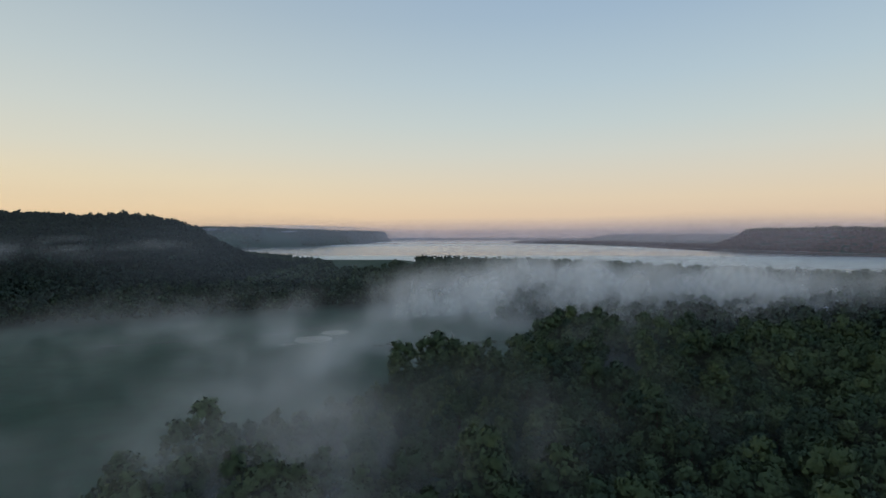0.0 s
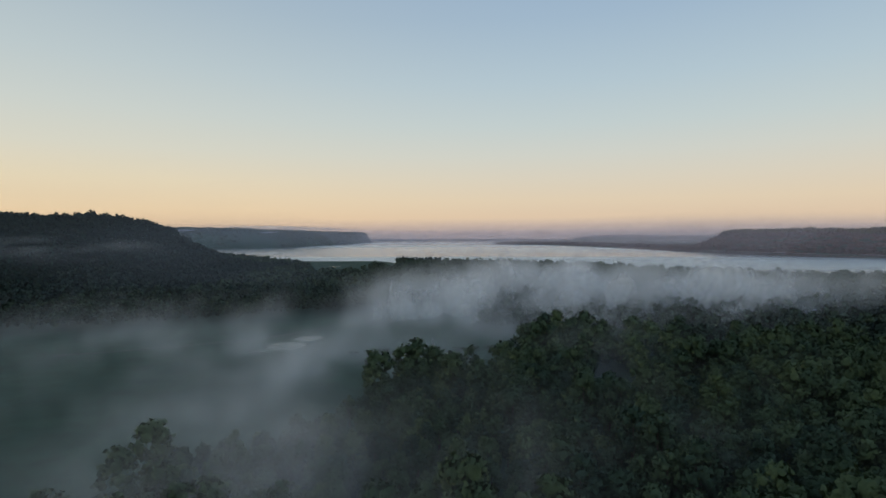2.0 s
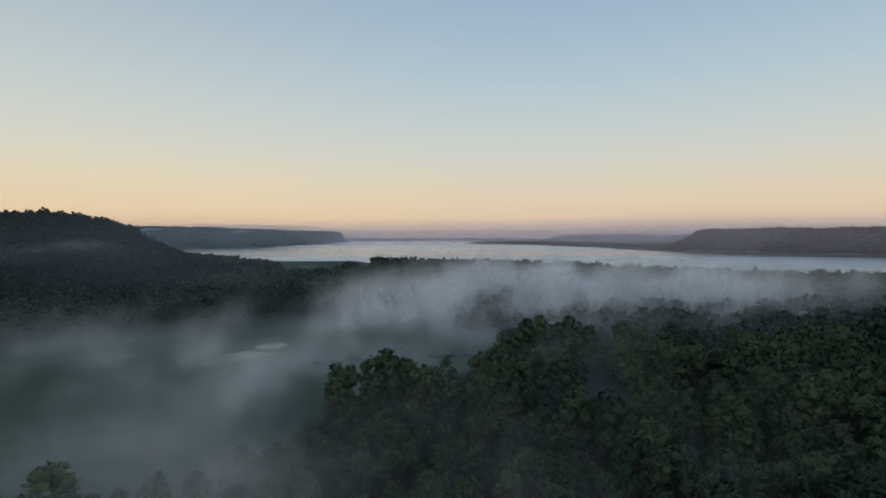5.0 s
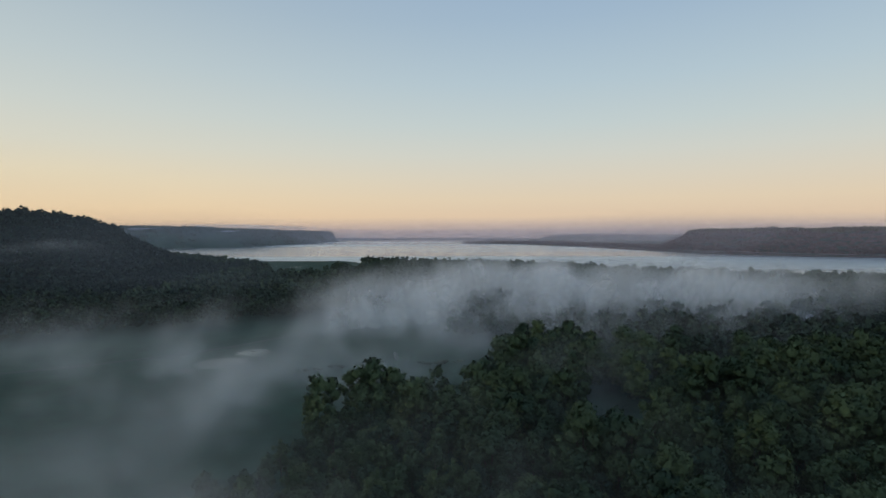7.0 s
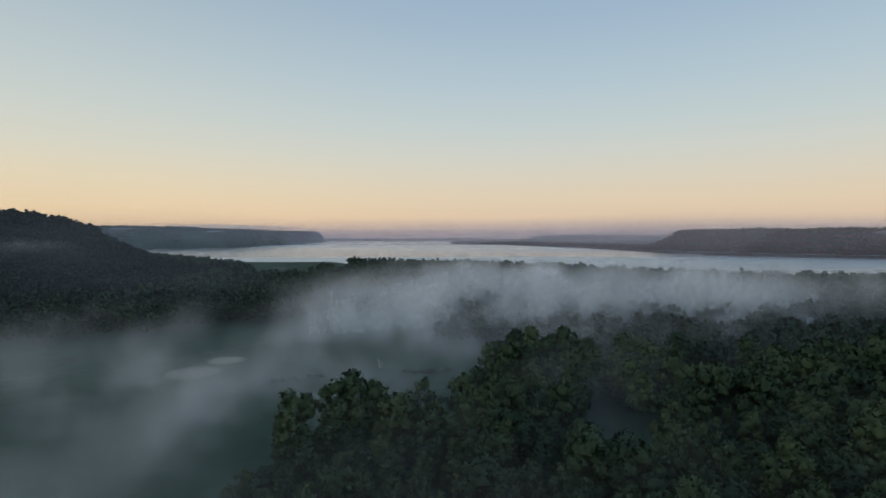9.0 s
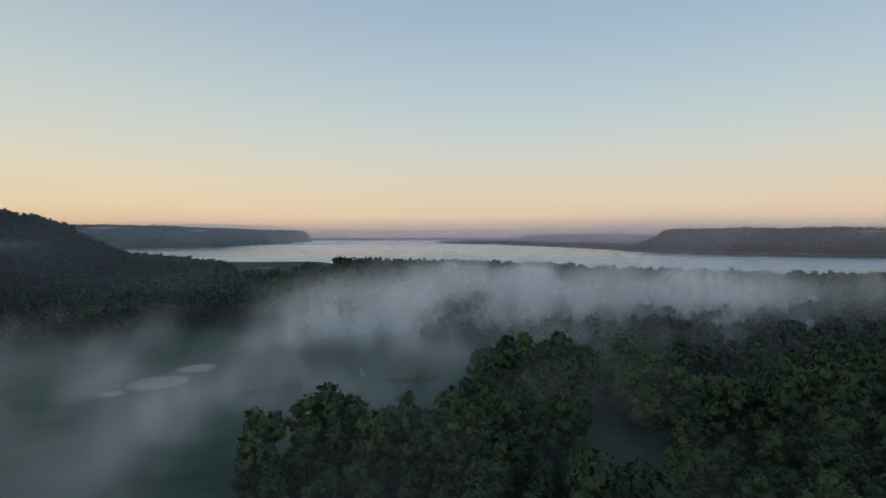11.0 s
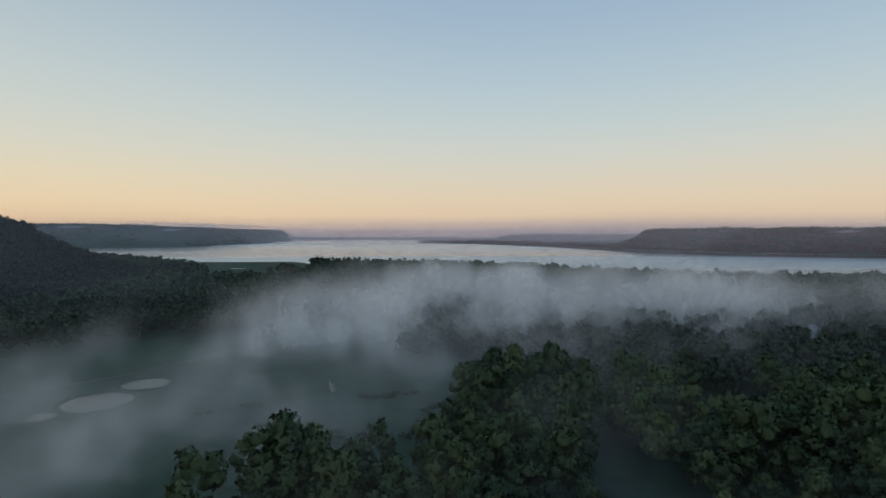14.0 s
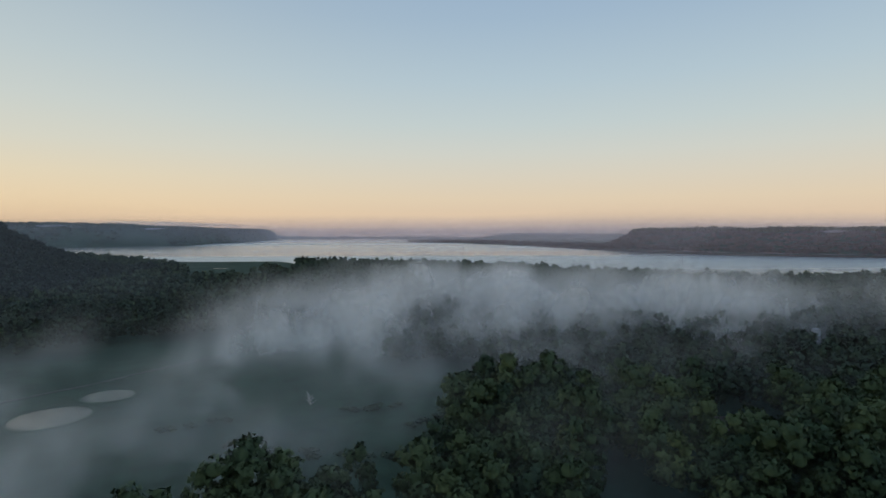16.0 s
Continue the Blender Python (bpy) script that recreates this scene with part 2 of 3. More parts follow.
def land(x, y):
    """The ground's height over the lake."""
    x, y = np.asarray(x, float), np.asarray(y, float)
    shore, _ = line_distance(x, y, NEAR_SHORE)
    near = inside(x, y, NEAR_LAND)
    h = np.where(near, 0.9 * step(shore, 0, 25), -2.5 * step(shore, 0, 40))
    rough = wave_noise(x, y, 90, 3)
    flat = np.ones(np.shape(x))
    for px, py, r in PONDS:
        flat *= step(np.hypot(x - px, y - py), r + 2, r + 14)
    h = h + np.where(near, 0.35 * rough * flat * step(shore, 10, 60), 0)
    # the wooded hill on the left, with its shoulder towards the lake
    sx = step(-x, 258 + 0.10 * (y - 790), 468 + 0.10 * (y - 790))
    top = 76 + 3 * wave_noise(x, y, 160, 5) + 3.5 * np.exp(-((x + 465) / 45) ** 2) + 7 * step(-x, 545, 640)
    h = h + np.where(near, sx * top * step(y, 560, 790) * (1 - 0.85 * step(y, 830, 1180)), 0)
    h = h + np.where(near, 8 * np.exp(-(((x + 424) / 34) ** 2 + ((y - 903) / 60) ** 2)), 0)
    # rising ground under the woods on the right
    h = h + np.where(near, 22 * np.exp(-(((x - 390) / 130) ** 2 + ((y - 330) / 95) ** 2)) + 4 * step(x, 60, 220) * step(-y, -330, -180) + 3 * step(x, 35, 62) * step(y, 90, 140) * (1 - step(y, 250, 330)), 0)
    # the bluff over the far shore on the right
    d, a = line_distance(x, y, RIGHT_SHORE)
    there = inside(x, y, RIGHT_LAND)
    end = step(x * 0.35 - y, -1700, -1500)
    rise = (62 + 2 * wave_noise(x, y, 300, 8)) * step(d + 18 * wave_noise(x, y, 130, 9), 25, 190) * end
    far = 44 * step(y, 4250, 4700) * step(x, 500, 1100)
    h = np.where(there, 1.0 * step(d, 0, 20) + np.maximum(rise, far) + 5 * step(d, 10, 120), h)
    # the bluff on the left, far off
    d, a = line_distance(x, y, LEFT_SHORE)
    there = inside(x, y, LEFT_LAND)
    rise = (66 + 20 * step(-x, 500, 1100) + 4 * wave_noise(x, y, 420, 12)) * step(d + 9 * wave_noise(x, y, 160, 13), 12, 78)
    h = np.where(there, 1.0 * step(d, 0, 20) + rise, h)
    # low shore at the head of the lake
    ridge = 4730 + 40 * wave_noise(x, y, 900, 15)
    h = np.where((y > ridge) & ~there & (x < 1500), np.maximum(h, (17 + 5 * wave_noise(x, y, 700, 16)) * step(y, ridge, ridge + 160)), h)
    return h


def mesh_from(name, verts, faces, material, smooth=False, attrs=None, normals=None):
    """A mesh from arrays: verts (n, 3), faces (m, k) of one size k."""
    verts, faces = np.asarray(verts, np.float32), np.asarray(faces, np.int32)
    me = bpy.data.meshes.new(name)
    k = faces.shape[1]
    me.vertices.add(len(verts))
    me.vertices.foreach_set("co", verts.ravel())
    me.loops.add(faces.size)
    me.loops.foreach_set("vertex_index", faces.ravel())
    me.polygons.add(len(faces))
    me.polygons.foreach_set("loop_start", np.arange(0, faces.size, k, dtype=np.int32))
    if smooth:
        me.polygons.foreach_set("use_smooth", np.ones(len(faces), bool))
    for key, values in (attrs or {}).items():
        me.attributes.new(key, "FLOAT", "POINT").data.foreach_set("value", np.asarray(values, np.float32))
    me.materials.append(material)
    me.update(calc_edges=True)
    if normals is not None:
        me.polygons.foreach_set("use_smooth", np.ones(len(faces), bool))
        me.normals_split_custom_set_from_vertices(np.asarray(normals, np.float32))
    return me


def part(name, me, parent, label=""):
    ob = new(name, me)
    ob.parent = parent
    return tagged(ob, label)


def grid_faces(rows, cols, wrap=False):
    i, j = np.meshgrid(np.arange(rows - 1), np.arange(cols if wrap else cols - 1), indexing="ij")
    a, b = i * cols + j, i * cols + (j + 1) % cols
    return np.stack([a, b, b + cols, a + cols], -1).reshape(-1, 4)


def make_ground():
    turns = np.radians(np.r_[np.arange(-64, 64.1, 0.36), np.arange(70, 295, 6)])
    radii = np.r_[0.5, np.geomspace(12, 6500, 200)]
    r, a = np.meshgrid(radii, turns, indexing="ij")
    x, y = r * np.sin(a), r * np.cos(a) - 40
    z = land(x, y)
    me = mesh_from("ground", np.stack([x, y, z], -1).reshape(-1, 3), grid_faces(len(radii), len(turns), True)[:, ::-1], GRASS, True)
    tagged(new("ground", me), "grassy valley floor rising into wooded bluffs", "ground", kind="structure")


def make_lake():
    xs, ys = np.linspace(-6500, 6500, 14), np.linspace(500, 6500, 14)
    x, y = np.meshgrid(xs, ys)
    me = mesh_from("water", np.stack([x, y, 0 * x], -1).reshape(-1, 3), grid_faces(14, 14), LAKE)
    tagged(new("water", me), "wide calm lake reflecting the pale dawn sky", "lake", kind="structure")


make_ground()
make_lake()

# ---- trees ----


def leaf_cloud(seed, leaves, size, clumps, radius, low, high, squash=1.0, lump=(0.24, 0.42)):
    """Leaf triangles on the outsides of many clumps that fill an uneven crown: (n, 3, 6), each corner's place and the way its clump faces."""
    r = np.random.RandomState(seed)
    # clump centres spread over an uneven egg
    u = r.uniform(-0.55, 1.0, clumps)
    a = np.arange(clumps) * 2.399 + r.uniform(-0.5, 0.5, clumps)
    lobes = 1 + 0.22 * np.sin(2 * a + r.uniform(0, 6)) + 0.15 * np.sin(3 * a + r.uniform(0, 6))
    side = np.sqrt(np.clip(1 - u * u, 0, 1)) * lobes * r.uniform(0.62, 1.0, clumps)
    mid, half = (low + high) / 2, (high - low) / 2
    cr = radius * r.uniform(*lump, clumps)
    cx, cy = (radius - cr * 0.7) * side * np.cos(a), (radius - cr * 0.7) * side * np.sin(a)
    cz = mid + (half - cr * 0.6) * u * r.uniform(0.8, 1.05, clumps)
    pick = r.choice(clumps, leaves, p=cr**2 / (cr**2).sum())
    d = r.normal(size=(leaves, 3))
    d[:, 2] = np.abs(d[:, 2]) * 1.1 - 0.25
    out = np.stack([cx, cy, (cz - mid) * 0.8], -1)[pick]
    d = d / np.linalg.norm(d, axis=1, keepdims=True) + 0.55 * out / (np.linalg.norm(out, axis=1, keepdims=True) + 0.5)
    d /= np.linalg.norm(d, axis=1, keepdims=True)
    inner = r.uniform(size=leaves) < 0.22
    reach = np.where(inner, r.uniform(0.45, 0.65, leaves), r.uniform(0.74, 1.08, leaves))
    at = np.stack([cx, cy, cz], -1)[pick] + d * (cr[pick] * reach)[:, None] * (1, 1, squash)
    n = d + 0.42 * r.normal(size=(leaves, 3))
    n /= np.linalg.norm(n, axis=1, keepdims=True)
    t = np.cross(n, r.normal(size=(leaves, 3)))
    t /= np.linalg.norm(t, axis=1, keepdims=True)
    b = np.cross(n, t)
    s = (size * np.where(inner, 1.4, r.uniform(0.7, 1.4, leaves)))[:, None]
    soft = d + 0.25 * n + (0, 0, 0.15)
    soft /= np.linalg.norm(soft, axis=1, keepdims=True)
    tri = np.stack([at - t * s * 0.6 - b * s * 0.35, at + t * s * 0.6 - b * s * 0.35, at + b * s * 0.75], 1)
    return np.concatenate([tri, np.repeat(soft[:, None], 3, 1)], 2)


def ball(subdivisions):
    bm = bmesh.new()
    bmesh.ops.create_icosphere(bm, subdivisions=subdivisions, radius=1)
    v, f = np.array([tuple(p.co) for p in bm.verts]), np.array([[p.index for p in face.verts] for face in bm.faces])
    bm.free()
    return v, f


def unit(v):
    return v / (np.linalg.norm(v, axis=-1, keepdims=True) + 1e-6)


def bough_cloud(seed, leaves, size, boughs, radius, low, high, sprays=700):
    """A crown of rounded boughs: each a dense heart of foliage under many small sprays of leaves that break its outline.
    Triangles (n, 3, 7): each corner's place, the way it faces, and 1 for the dense mass."""
    r = np.random.RandomState(seed)
    u = np.linspace(-0.55, 1.0, boughs) + r.uniform(-0.08, 0.08, boughs)
    a = np.arange(boughs) * 2.399 + r.uniform(-0.6, 0.6, boughs)
    lobes = 1 + 0.2 * np.sin(2 * a + r.uniform(0, 6)) + 0.14 * np.sin(3 * a + r.uniform(0, 6))
    br = radius * r.uniform(0.30, 0.52, boughs)
    side = np.sqrt(np.clip(1 - u * u, 0.02, 1)) * lobes * r.uniform(0.7, 1.0, boughs) * (radius - 0.75 * br)
    mid, half = (low + high) / 2, (high - low) / 2
    centre = np.stack([side * np.cos(a), side * np.sin(a), mid + (half - br * 0.85) * u * r.uniform(0.85, 1.08, boughs)], -1)
    out = unit(centre - (0, 0, mid))
    # the dense mass
    bv, bf = ball(1)
    bumps = 1 + r.uniform(-0.16, 0.13, (boughs, len(bv)))
    core = centre[:, None] + bv[None] * (br[:, None] * 0.62 * bumps)[..., None] * (1, 1, 0.88)
    facing = unit(bv[None] + 0.5 * out[:, None] + 0.22 * r.normal(size=core.shape))
    mass = np.concatenate([core, facing, np.ones((*core.shape[:2], 1))], 2)[:, bf].reshape(-1, 3, 7)
    # sprays of leaves
    own = r.choice(boughs, sprays, p=br**2 / (br**2).sum())
    d1 = unit(unit(r.normal(size=(sprays, 3))) + 0.5 * out[own] + (0, 0, 0.25))
    at1 = centre[own] + d1 * (br[own] * r.uniform(0.72, 1.06, sprays))[:, None] * (1, 1, 0.88)
    reach = br[own] * r.uniform(0.12, 0.26, sprays)
    pick = r.choice(sprays, leaves)
    d2 = unit(r.normal(size=(leaves, 3)) + (0, 0, 0.2))
    at = at1[pick] + d2 * (reach[pick] * r.uniform(0.2, 1.1, leaves))[:, None]
    n = unit(0.6 * d1[pick] + 0.3 * d2 + 0.5 * r.normal(size=(leaves, 3)))
    t = unit(np.cross(n, r.normal(size=(leaves, 3))))
    b = np.cross(n, t)
    s = (size * r.uniform(0.55, 1.4, leaves))[:, None]
    soft = unit(0.8 * d1[pick] + 0.35 * d2 + 0.25 * n + 0.5 * out[own][pick])
    tri = np.stack([at - t * s * 0.6 - b * s * 0.35, at + t * s * 0.6 - b * s * 0.35, at + b * s * 0.75], 1)
    loose = np.concatenate([tri, np.repeat(soft[:, None], 3, 1), np.zeros((leaves, 3, 1))], 2)
    return np.concatenate([mass, loose])


def tube(points, radii, sides=7):
    """A tapered tube along points: verts and quads."""
    vs, pts = [], [Vector(p) for p in points]
    for i, p in enumerate(pts):
        way = (pts[min(i + 1, len(pts) - 1)] - pts[max(i - 1, 0)]).normalized()
        e1 = way.orthogonal().normalized()
        e2 = way.cross(e1)
        vs += [p + radii[i] * (math.cos(6.2832 * k / sides) * e1 + math.sin(6.2832 * k / sides) * e2) for k in range(sides)]
    return np.array([tuple(v) for v in vs]), grid_faces(len(pts), sides, True)


def trunk_arrays(seed, height, radius, spread):
    r = random.Random(seed)
    v, f = tube([(0, 0, -0.6), (0, 0, 0.5), (r.uniform(-.2, .2), r.uniform(-.2, .2), height * 0.35), (r.uniform(-.5, .5), r.uniform(-.5, .5), height * 0.8)],
                [radius * 1.5, radius, radius * 0.8, radius * 0.2])
    for k in range(6):
        a, z = k * 2.4 + r.uniform(-.4, .4), height * r.uniform(0.28, 0.5)
        s = spread * r.uniform(0.45, 0.75)
        w, g = tube([(0, 0, z), (0.5 * s * math.cos(a), 0.5 * s * math.sin(a), z + 1.6), (s * math.cos(a + .2), s * math.sin(a + .2), z + r.uniform(3, 5))],
                    [radius * 0.45, radius * 0.3, radius * 0.08], 5)
        v, f = np.r_[v, w], np.r_[f, g + len(v)]
    return v, f


CLEARING = [(67, 244), (78, 241), (83, 236), (83, 226), (82, 218), (86, 211), (87, 200), (82, 190), (64, 190), (58, 198), (60, 206), (64, 218), (67, 232)]
BARE = [(116, 263), (128, 268), (142, 263), (136, 246), (117, 224), (104, 229)]
MEADOW = [(-320, 40), (-72, 40), (-66, 98), (-67, 112), (-68, 136), (-60, 153), (-49, 160), (-38, 170), (-26, 178), (-22, 193), (-17, 215), (-7, 228), (4, 236), (19, 237), (22, 218), (25, 214), (30, 222), (34, 240), (41, 254), (48, 278), (55, 287),
          (70, 308), (78, 338), (70, 358), (38, 363), (34, 400), (40, 440), (-20, 452), (-80, 446), (-130, 412), (-210, 380), (-330, 330)]
LAKE_MEADOW = [(-400, 1320), (-345, 1240), (-285, 1150), (-228, 1050), (-195, 950), (-170, 830), (-90, 815), (-50, 900), (-48, 1060), (-62, 1165), (-97, 1300), (-150, 1320), (-211, 1320)]
TRACK = [(-190, 298), (-140, 317), (-103, 338), (-87, 351), (-73, 368), (-50, 392), (-30, 412)]


def wooded(x, y):
    """Where trees stand on the near side of the lake."""
    d, _ = line_distance(x, y, NEAR_SHORE)
    ok = inside(x, y, NEAR_LAND) & (d > 9)
    for hole in (CLEARING, BARE, MEADOW, LAKE_MEADOW):
        ok &= ~inside(x, y, hole) | (np.hypot((x + 82) / 24, (y - 948) / 16) < 1)
    return ok & (line_distance(x, y, TRACK)[0] > 5)


def scatter(x0, x1, y0, y1, gap, seed):
    r = np.random.RandomState(seed)
    x, y = np.meshgrid(np.arange(x0, x1, gap), np.arange(y0, y1, gap * 0.87))
    x = x + (np.arange(len(x)) % 2)[:, None] * gap / 2
    x, y = x.ravel(), y.ravel()
    return x + r.uniform(-0.34, 0.34, len(x)) * gap, y + r.uniform(-0.34, 0.34, len(x)) * gap


def in_view(x, y, margin=6):
    """A wedge of the valley that the flight looks along."""
    a = np.degrees(np.arctan2(x - 4, y + 12))
    return (a > -41 - margin) & (a < 52 + margin)


def wood(name, label, x, y, kinds, material, seed, scale=(0.75, 1.2), low_at=None):
    """Many trees as one mesh. kinds: leaf clouds of one count."""
    r = np.random.RandomState(seed)
    n = len(x)
    pick, turn, s, hs = r.randint(0, len(kinds), n), r.uniform(0, 6.28, n), r.uniform(*scale, n), r.uniform(0.82, 1.18, n)
    z = land(x, y)
    c, sn = np.cos(turn), np.sin(turn)
    v = np.stack(kinds)[pick]
    k = v.shape[1]
    c, sn, s, hs = (q[:, None, None] for q in (c, sn, s, hs))
    vx = (v[..., 0] * c - v[..., 1] * sn) * s + x[:, None, None]
    vy = (v[..., 0] * sn + v[..., 1] * c) * s + y[:, None, None]
    vz = v[..., 2] * s * hs + z[:, None, None]
    verts = np.stack([vx, vy, vz], -1).reshape(-1, 3)
    facing = np.stack([v[..., 3] * c - v[..., 4] * sn, v[..., 3] * sn + v[..., 4] * c, v[..., 5]], -1).reshape(-1, 3)
    tint = np.repeat(np.clip(r.normal(0.4, 0.2, n), 0, 1), k * 3)
    me = mesh_from(name, verts, np.arange(len(verts)).reshape(-1, 3), material, attrs={"tint": tint, "solid": v[..., 6].ravel() if v.shape[-1] > 6 else np.zeros(len(verts))}, normals=facing)
    return tagged(new(name, me), label, "trees", kind="stuff")


def make_trees():
    # the near wood: trees of their own
    x, y = scatter(-82, 330, 60, 520, 7.4, 21)
    # younger trees fill the edge of the wood
    fx, fy = scatter(-82, 110, 80, 300, 5.0, 29)
    for ax, ay in zip(fx, fy):
        if wooded(ax, ay) and np.min(np.where(wooded(x, y), np.hypot(x - ax, y - ay), 99)) > 5.2:
            x, y = np.r_[x, ax], np.r_[y, ay]
    keep = wooded(x, y) & in_view(x, y) & ~(np.hypot(x - 242, y - 343) < 6) & ~(line_distance(x, y, [(242, 343), (222, 318)])[0] < 5)
    x, y = x[keep], y[keep]
    floor_seen = [(-76, 88), (80, 88), (118, 198), (-41, 232)]
    order = np.argsort(np.where(inside(x, y, floor_seen), 0, line_distance(x, y, floor_seen + floor_seen[:1])[0]))
    near, mid, back = order[:NEAR_TREES], order[NEAR_TREES : NEAR_TREES + 600], order[NEAR_TREES + 600 :]
    models = []
    for k in range(8):
        r = random.Random(50 + k)
        tall, wide = r.uniform(13.5, 17.0), r.uniform(3.9, 5.0)
        tri = bough_cloud(100 + k, LEAVES, 0.42, r.randint(15, 21), wide, tall * 0.1, tall).reshape(-1, 7)
        crown = mesh_from("crown", tri[:, :3], np.arange(len(tri)).reshape(-1, 3), LEAF, attrs={"tint": np.full(len(tri), 0.1 + 0.12 * k), "solid": tri[:, 6]}, normals=tri[:, 3:6])
        v, f = trunk_arrays(k, tall, 0.32, wide)
        models.append((crown, mesh_from("trunk", v, f, BARK, True)))
    r = random.Random(7)
    heights = land(x, y)
    edge = (line_distance(x, y, MEADOW + MEADOW[:1])[0] < 8) | (line_distance(x, y, CLEARING + CLEARING[:1])[0] < 8)

    def tree(tx, ty, tz, k, s):
        ob = new("tree")
        ob.matrix_basis = pose(tx, ty, tz, 0, 0, r.uniform(0, 360)) @ Matrix.Diagonal((s, s, s * r.uniform(0.88, 1.1), 1))
        part("crown", models[k][0], ob)
        part("trunk", models[k][1], ob)
        return ob

    for i in near:
        k = r.randrange(8)
        s = r.choice((0.7, 0.8, 0.9, 0.98, 1.05, 1.12, 1.24)) * r.uniform(0.95, 1.05)
        s = min(s, r.uniform(0.68, 0.8) * (0.87 if x[i] < 26 else 1.0) if edge[i] else 0.76 if x[i] < 26 else 2.0)
        tagged(tree(x[i], y[i], heights[i], k, s),
               "broadleaf tree in full dark green leaf" if k < 5 else "broadleaf tree in lighter yellow-green leaf", "tree", "woodland trees")
    mids = [bough_cloud(300 + k, 900, 0.72, 13, 4.7, 1.5, 15.6, 330) for k in range(6)]
    wood("woodland", "dense broadleaf wood on the valley floor", x[mid], y[mid], mids, LEAF, 31, (0.68, 1.28))
    ax, ay = scatter(-290, -75, 330, 540, 8.9, 27)
    keep = wooded(ax, ay) & in_view(ax, ay, 1)
    backs = [bough_cloud(350 + k, 110, 1.7, 6, 4.8, 1.5, 14.2, 60) for k in range(6)]
    wood("woodland", "misty wood behind the meadow", np.r_[x[back], ax[keep]], np.r_[y[back], ay[keep]], backs, LEAF_MID, 35, (0.78, 1.08))
    # woods farther off, up to the lake and over the hill
    x, y = scatter(-1150, 1050, 330, 1460, 9.4, 22)
    keep = wooded(x, y) & in_view(x, y, 2) & ~((x > -75) & (x < 330) & (y < 520)) & ~((x > -290) & (x <= -75) & (y < 540)) & ((y < 960) | (x > -620))
    x, y = x[keep], y[keep]
    fars = [leaf_cloud(400 + k, 50, 2.9, 12, 5.2, 1.0, 12.2) for k in range(8)]
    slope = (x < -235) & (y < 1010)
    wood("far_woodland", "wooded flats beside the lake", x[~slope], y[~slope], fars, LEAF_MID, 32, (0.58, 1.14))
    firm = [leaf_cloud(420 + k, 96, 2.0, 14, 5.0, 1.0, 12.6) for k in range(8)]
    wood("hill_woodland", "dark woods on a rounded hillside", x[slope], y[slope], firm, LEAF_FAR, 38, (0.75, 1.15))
    # a row of taller spiky trees on the shore
    x, y = scatter(-45, 30, 1074, 1096, 4.5, 26)
    spires = [leaf_cloud(450 + k, 60, 2.4, 12, 2.6, 1.0, 18) for k in range(6)]
    wood("shore_grove", "row of tall narrow trees on the lake shore", x, y, spires, LEAF_FAR, 36, (0.5, 1.0))
    # trees on the bluffs across the water
    tiny = [leaf_cloud(500 + k, 24, 5.2, 7, 7.0, 0, 8.5, 0.7) for k in range(6)]
    x, y = scatter(330, 3000, 900, 3400, 13, 23)
    d, _ = line_distance(x, y, RIGHT_SHORE)
    keep = inside(x, y, RIGHT_LAND) & (d > 33) & (d < 250) & in_view(x, y, 2)
    crest = keep & (land(x, y) > 61)
    wood("bluff_woodland", "brownish woods on a steep lakeside bluff", x[keep & ~crest], y[keep & ~crest], tiny, LEAF_BLUFF, 33, (0.65, 1.25))
    wood("bluff_woodland", "olive green trees along the top of the bluff", x[crest], y[crest], tiny, LEAF_CREST, 37, (0.7, 1.3))
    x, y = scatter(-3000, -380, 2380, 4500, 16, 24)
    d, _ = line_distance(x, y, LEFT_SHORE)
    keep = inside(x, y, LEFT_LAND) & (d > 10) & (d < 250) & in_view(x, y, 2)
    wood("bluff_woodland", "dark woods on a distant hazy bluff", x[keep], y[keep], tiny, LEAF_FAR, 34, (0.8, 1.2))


NEAR_TREES, LEAVES = 298, 3800
make_trees()


# ---- ponds, track and small things in the meadow ----


def disc(name, cx, cy, z, radius, material, wobble=0.05, seed=0, rings=3, segs=40):
    a = np.linspace(0, 2 * np.pi, segs, endpoint=False)
    rr = radius * (1 + wobble * np.sin(2 * a + seed) + wobble * 0.6 * np.sin(3 * a + 2 * seed))
    v = [np.stack([rr * k / rings * np.cos(a), rr * k / rings * np.sin(a), 0 * a], -1) for k in range(1, rings + 1)]
    v = np.concatenate([np.zeros((1, 3)) + 0 * v[0][:1] * 0] + v) + (cx, cy, z)
    f = [(0, 1 + j, 1 + (j + 1) % segs, 0) for j in range(segs)]
    me = bpy.data.meshes.new(name)
    q = grid_faces(rings, segs, True)[:, ::-1] + 1
    me.from_pydata([tuple(p) for p in v], [], [t[:3] for t in f] + [tuple(int(i) for i in t) for t in q])
    me.materials.append(material)
    return me, a, rr


def make_pond(cx, cy, radius, seed):
    z = float(land(cx, cy))
    ob = new("pond")
    ob.location = (cx, cy, z)
    me, a, rr = disc("pond_water", 0, 0, 0.12, radius, POND, 0.03, seed)
    part("water_surface", me, ob)
    ring = [np.stack([(rr + o) * np.cos(a), (rr + o) * np.sin(a), 0 * a + h], -1) for o, h in ((-0.6, 0.02), (0.1, 0.3), (0.9, 0.32), (2.4, -0.15))]
    part("bank", mesh_from("bank", np.concatenate(ring), grid_faces(4, len(a), True)[:, ::-1], GRASS, True), ob, "low grassy bank")
    tagged(ob, "round pale pond in the misty meadow", "pond", "meadow ponds")


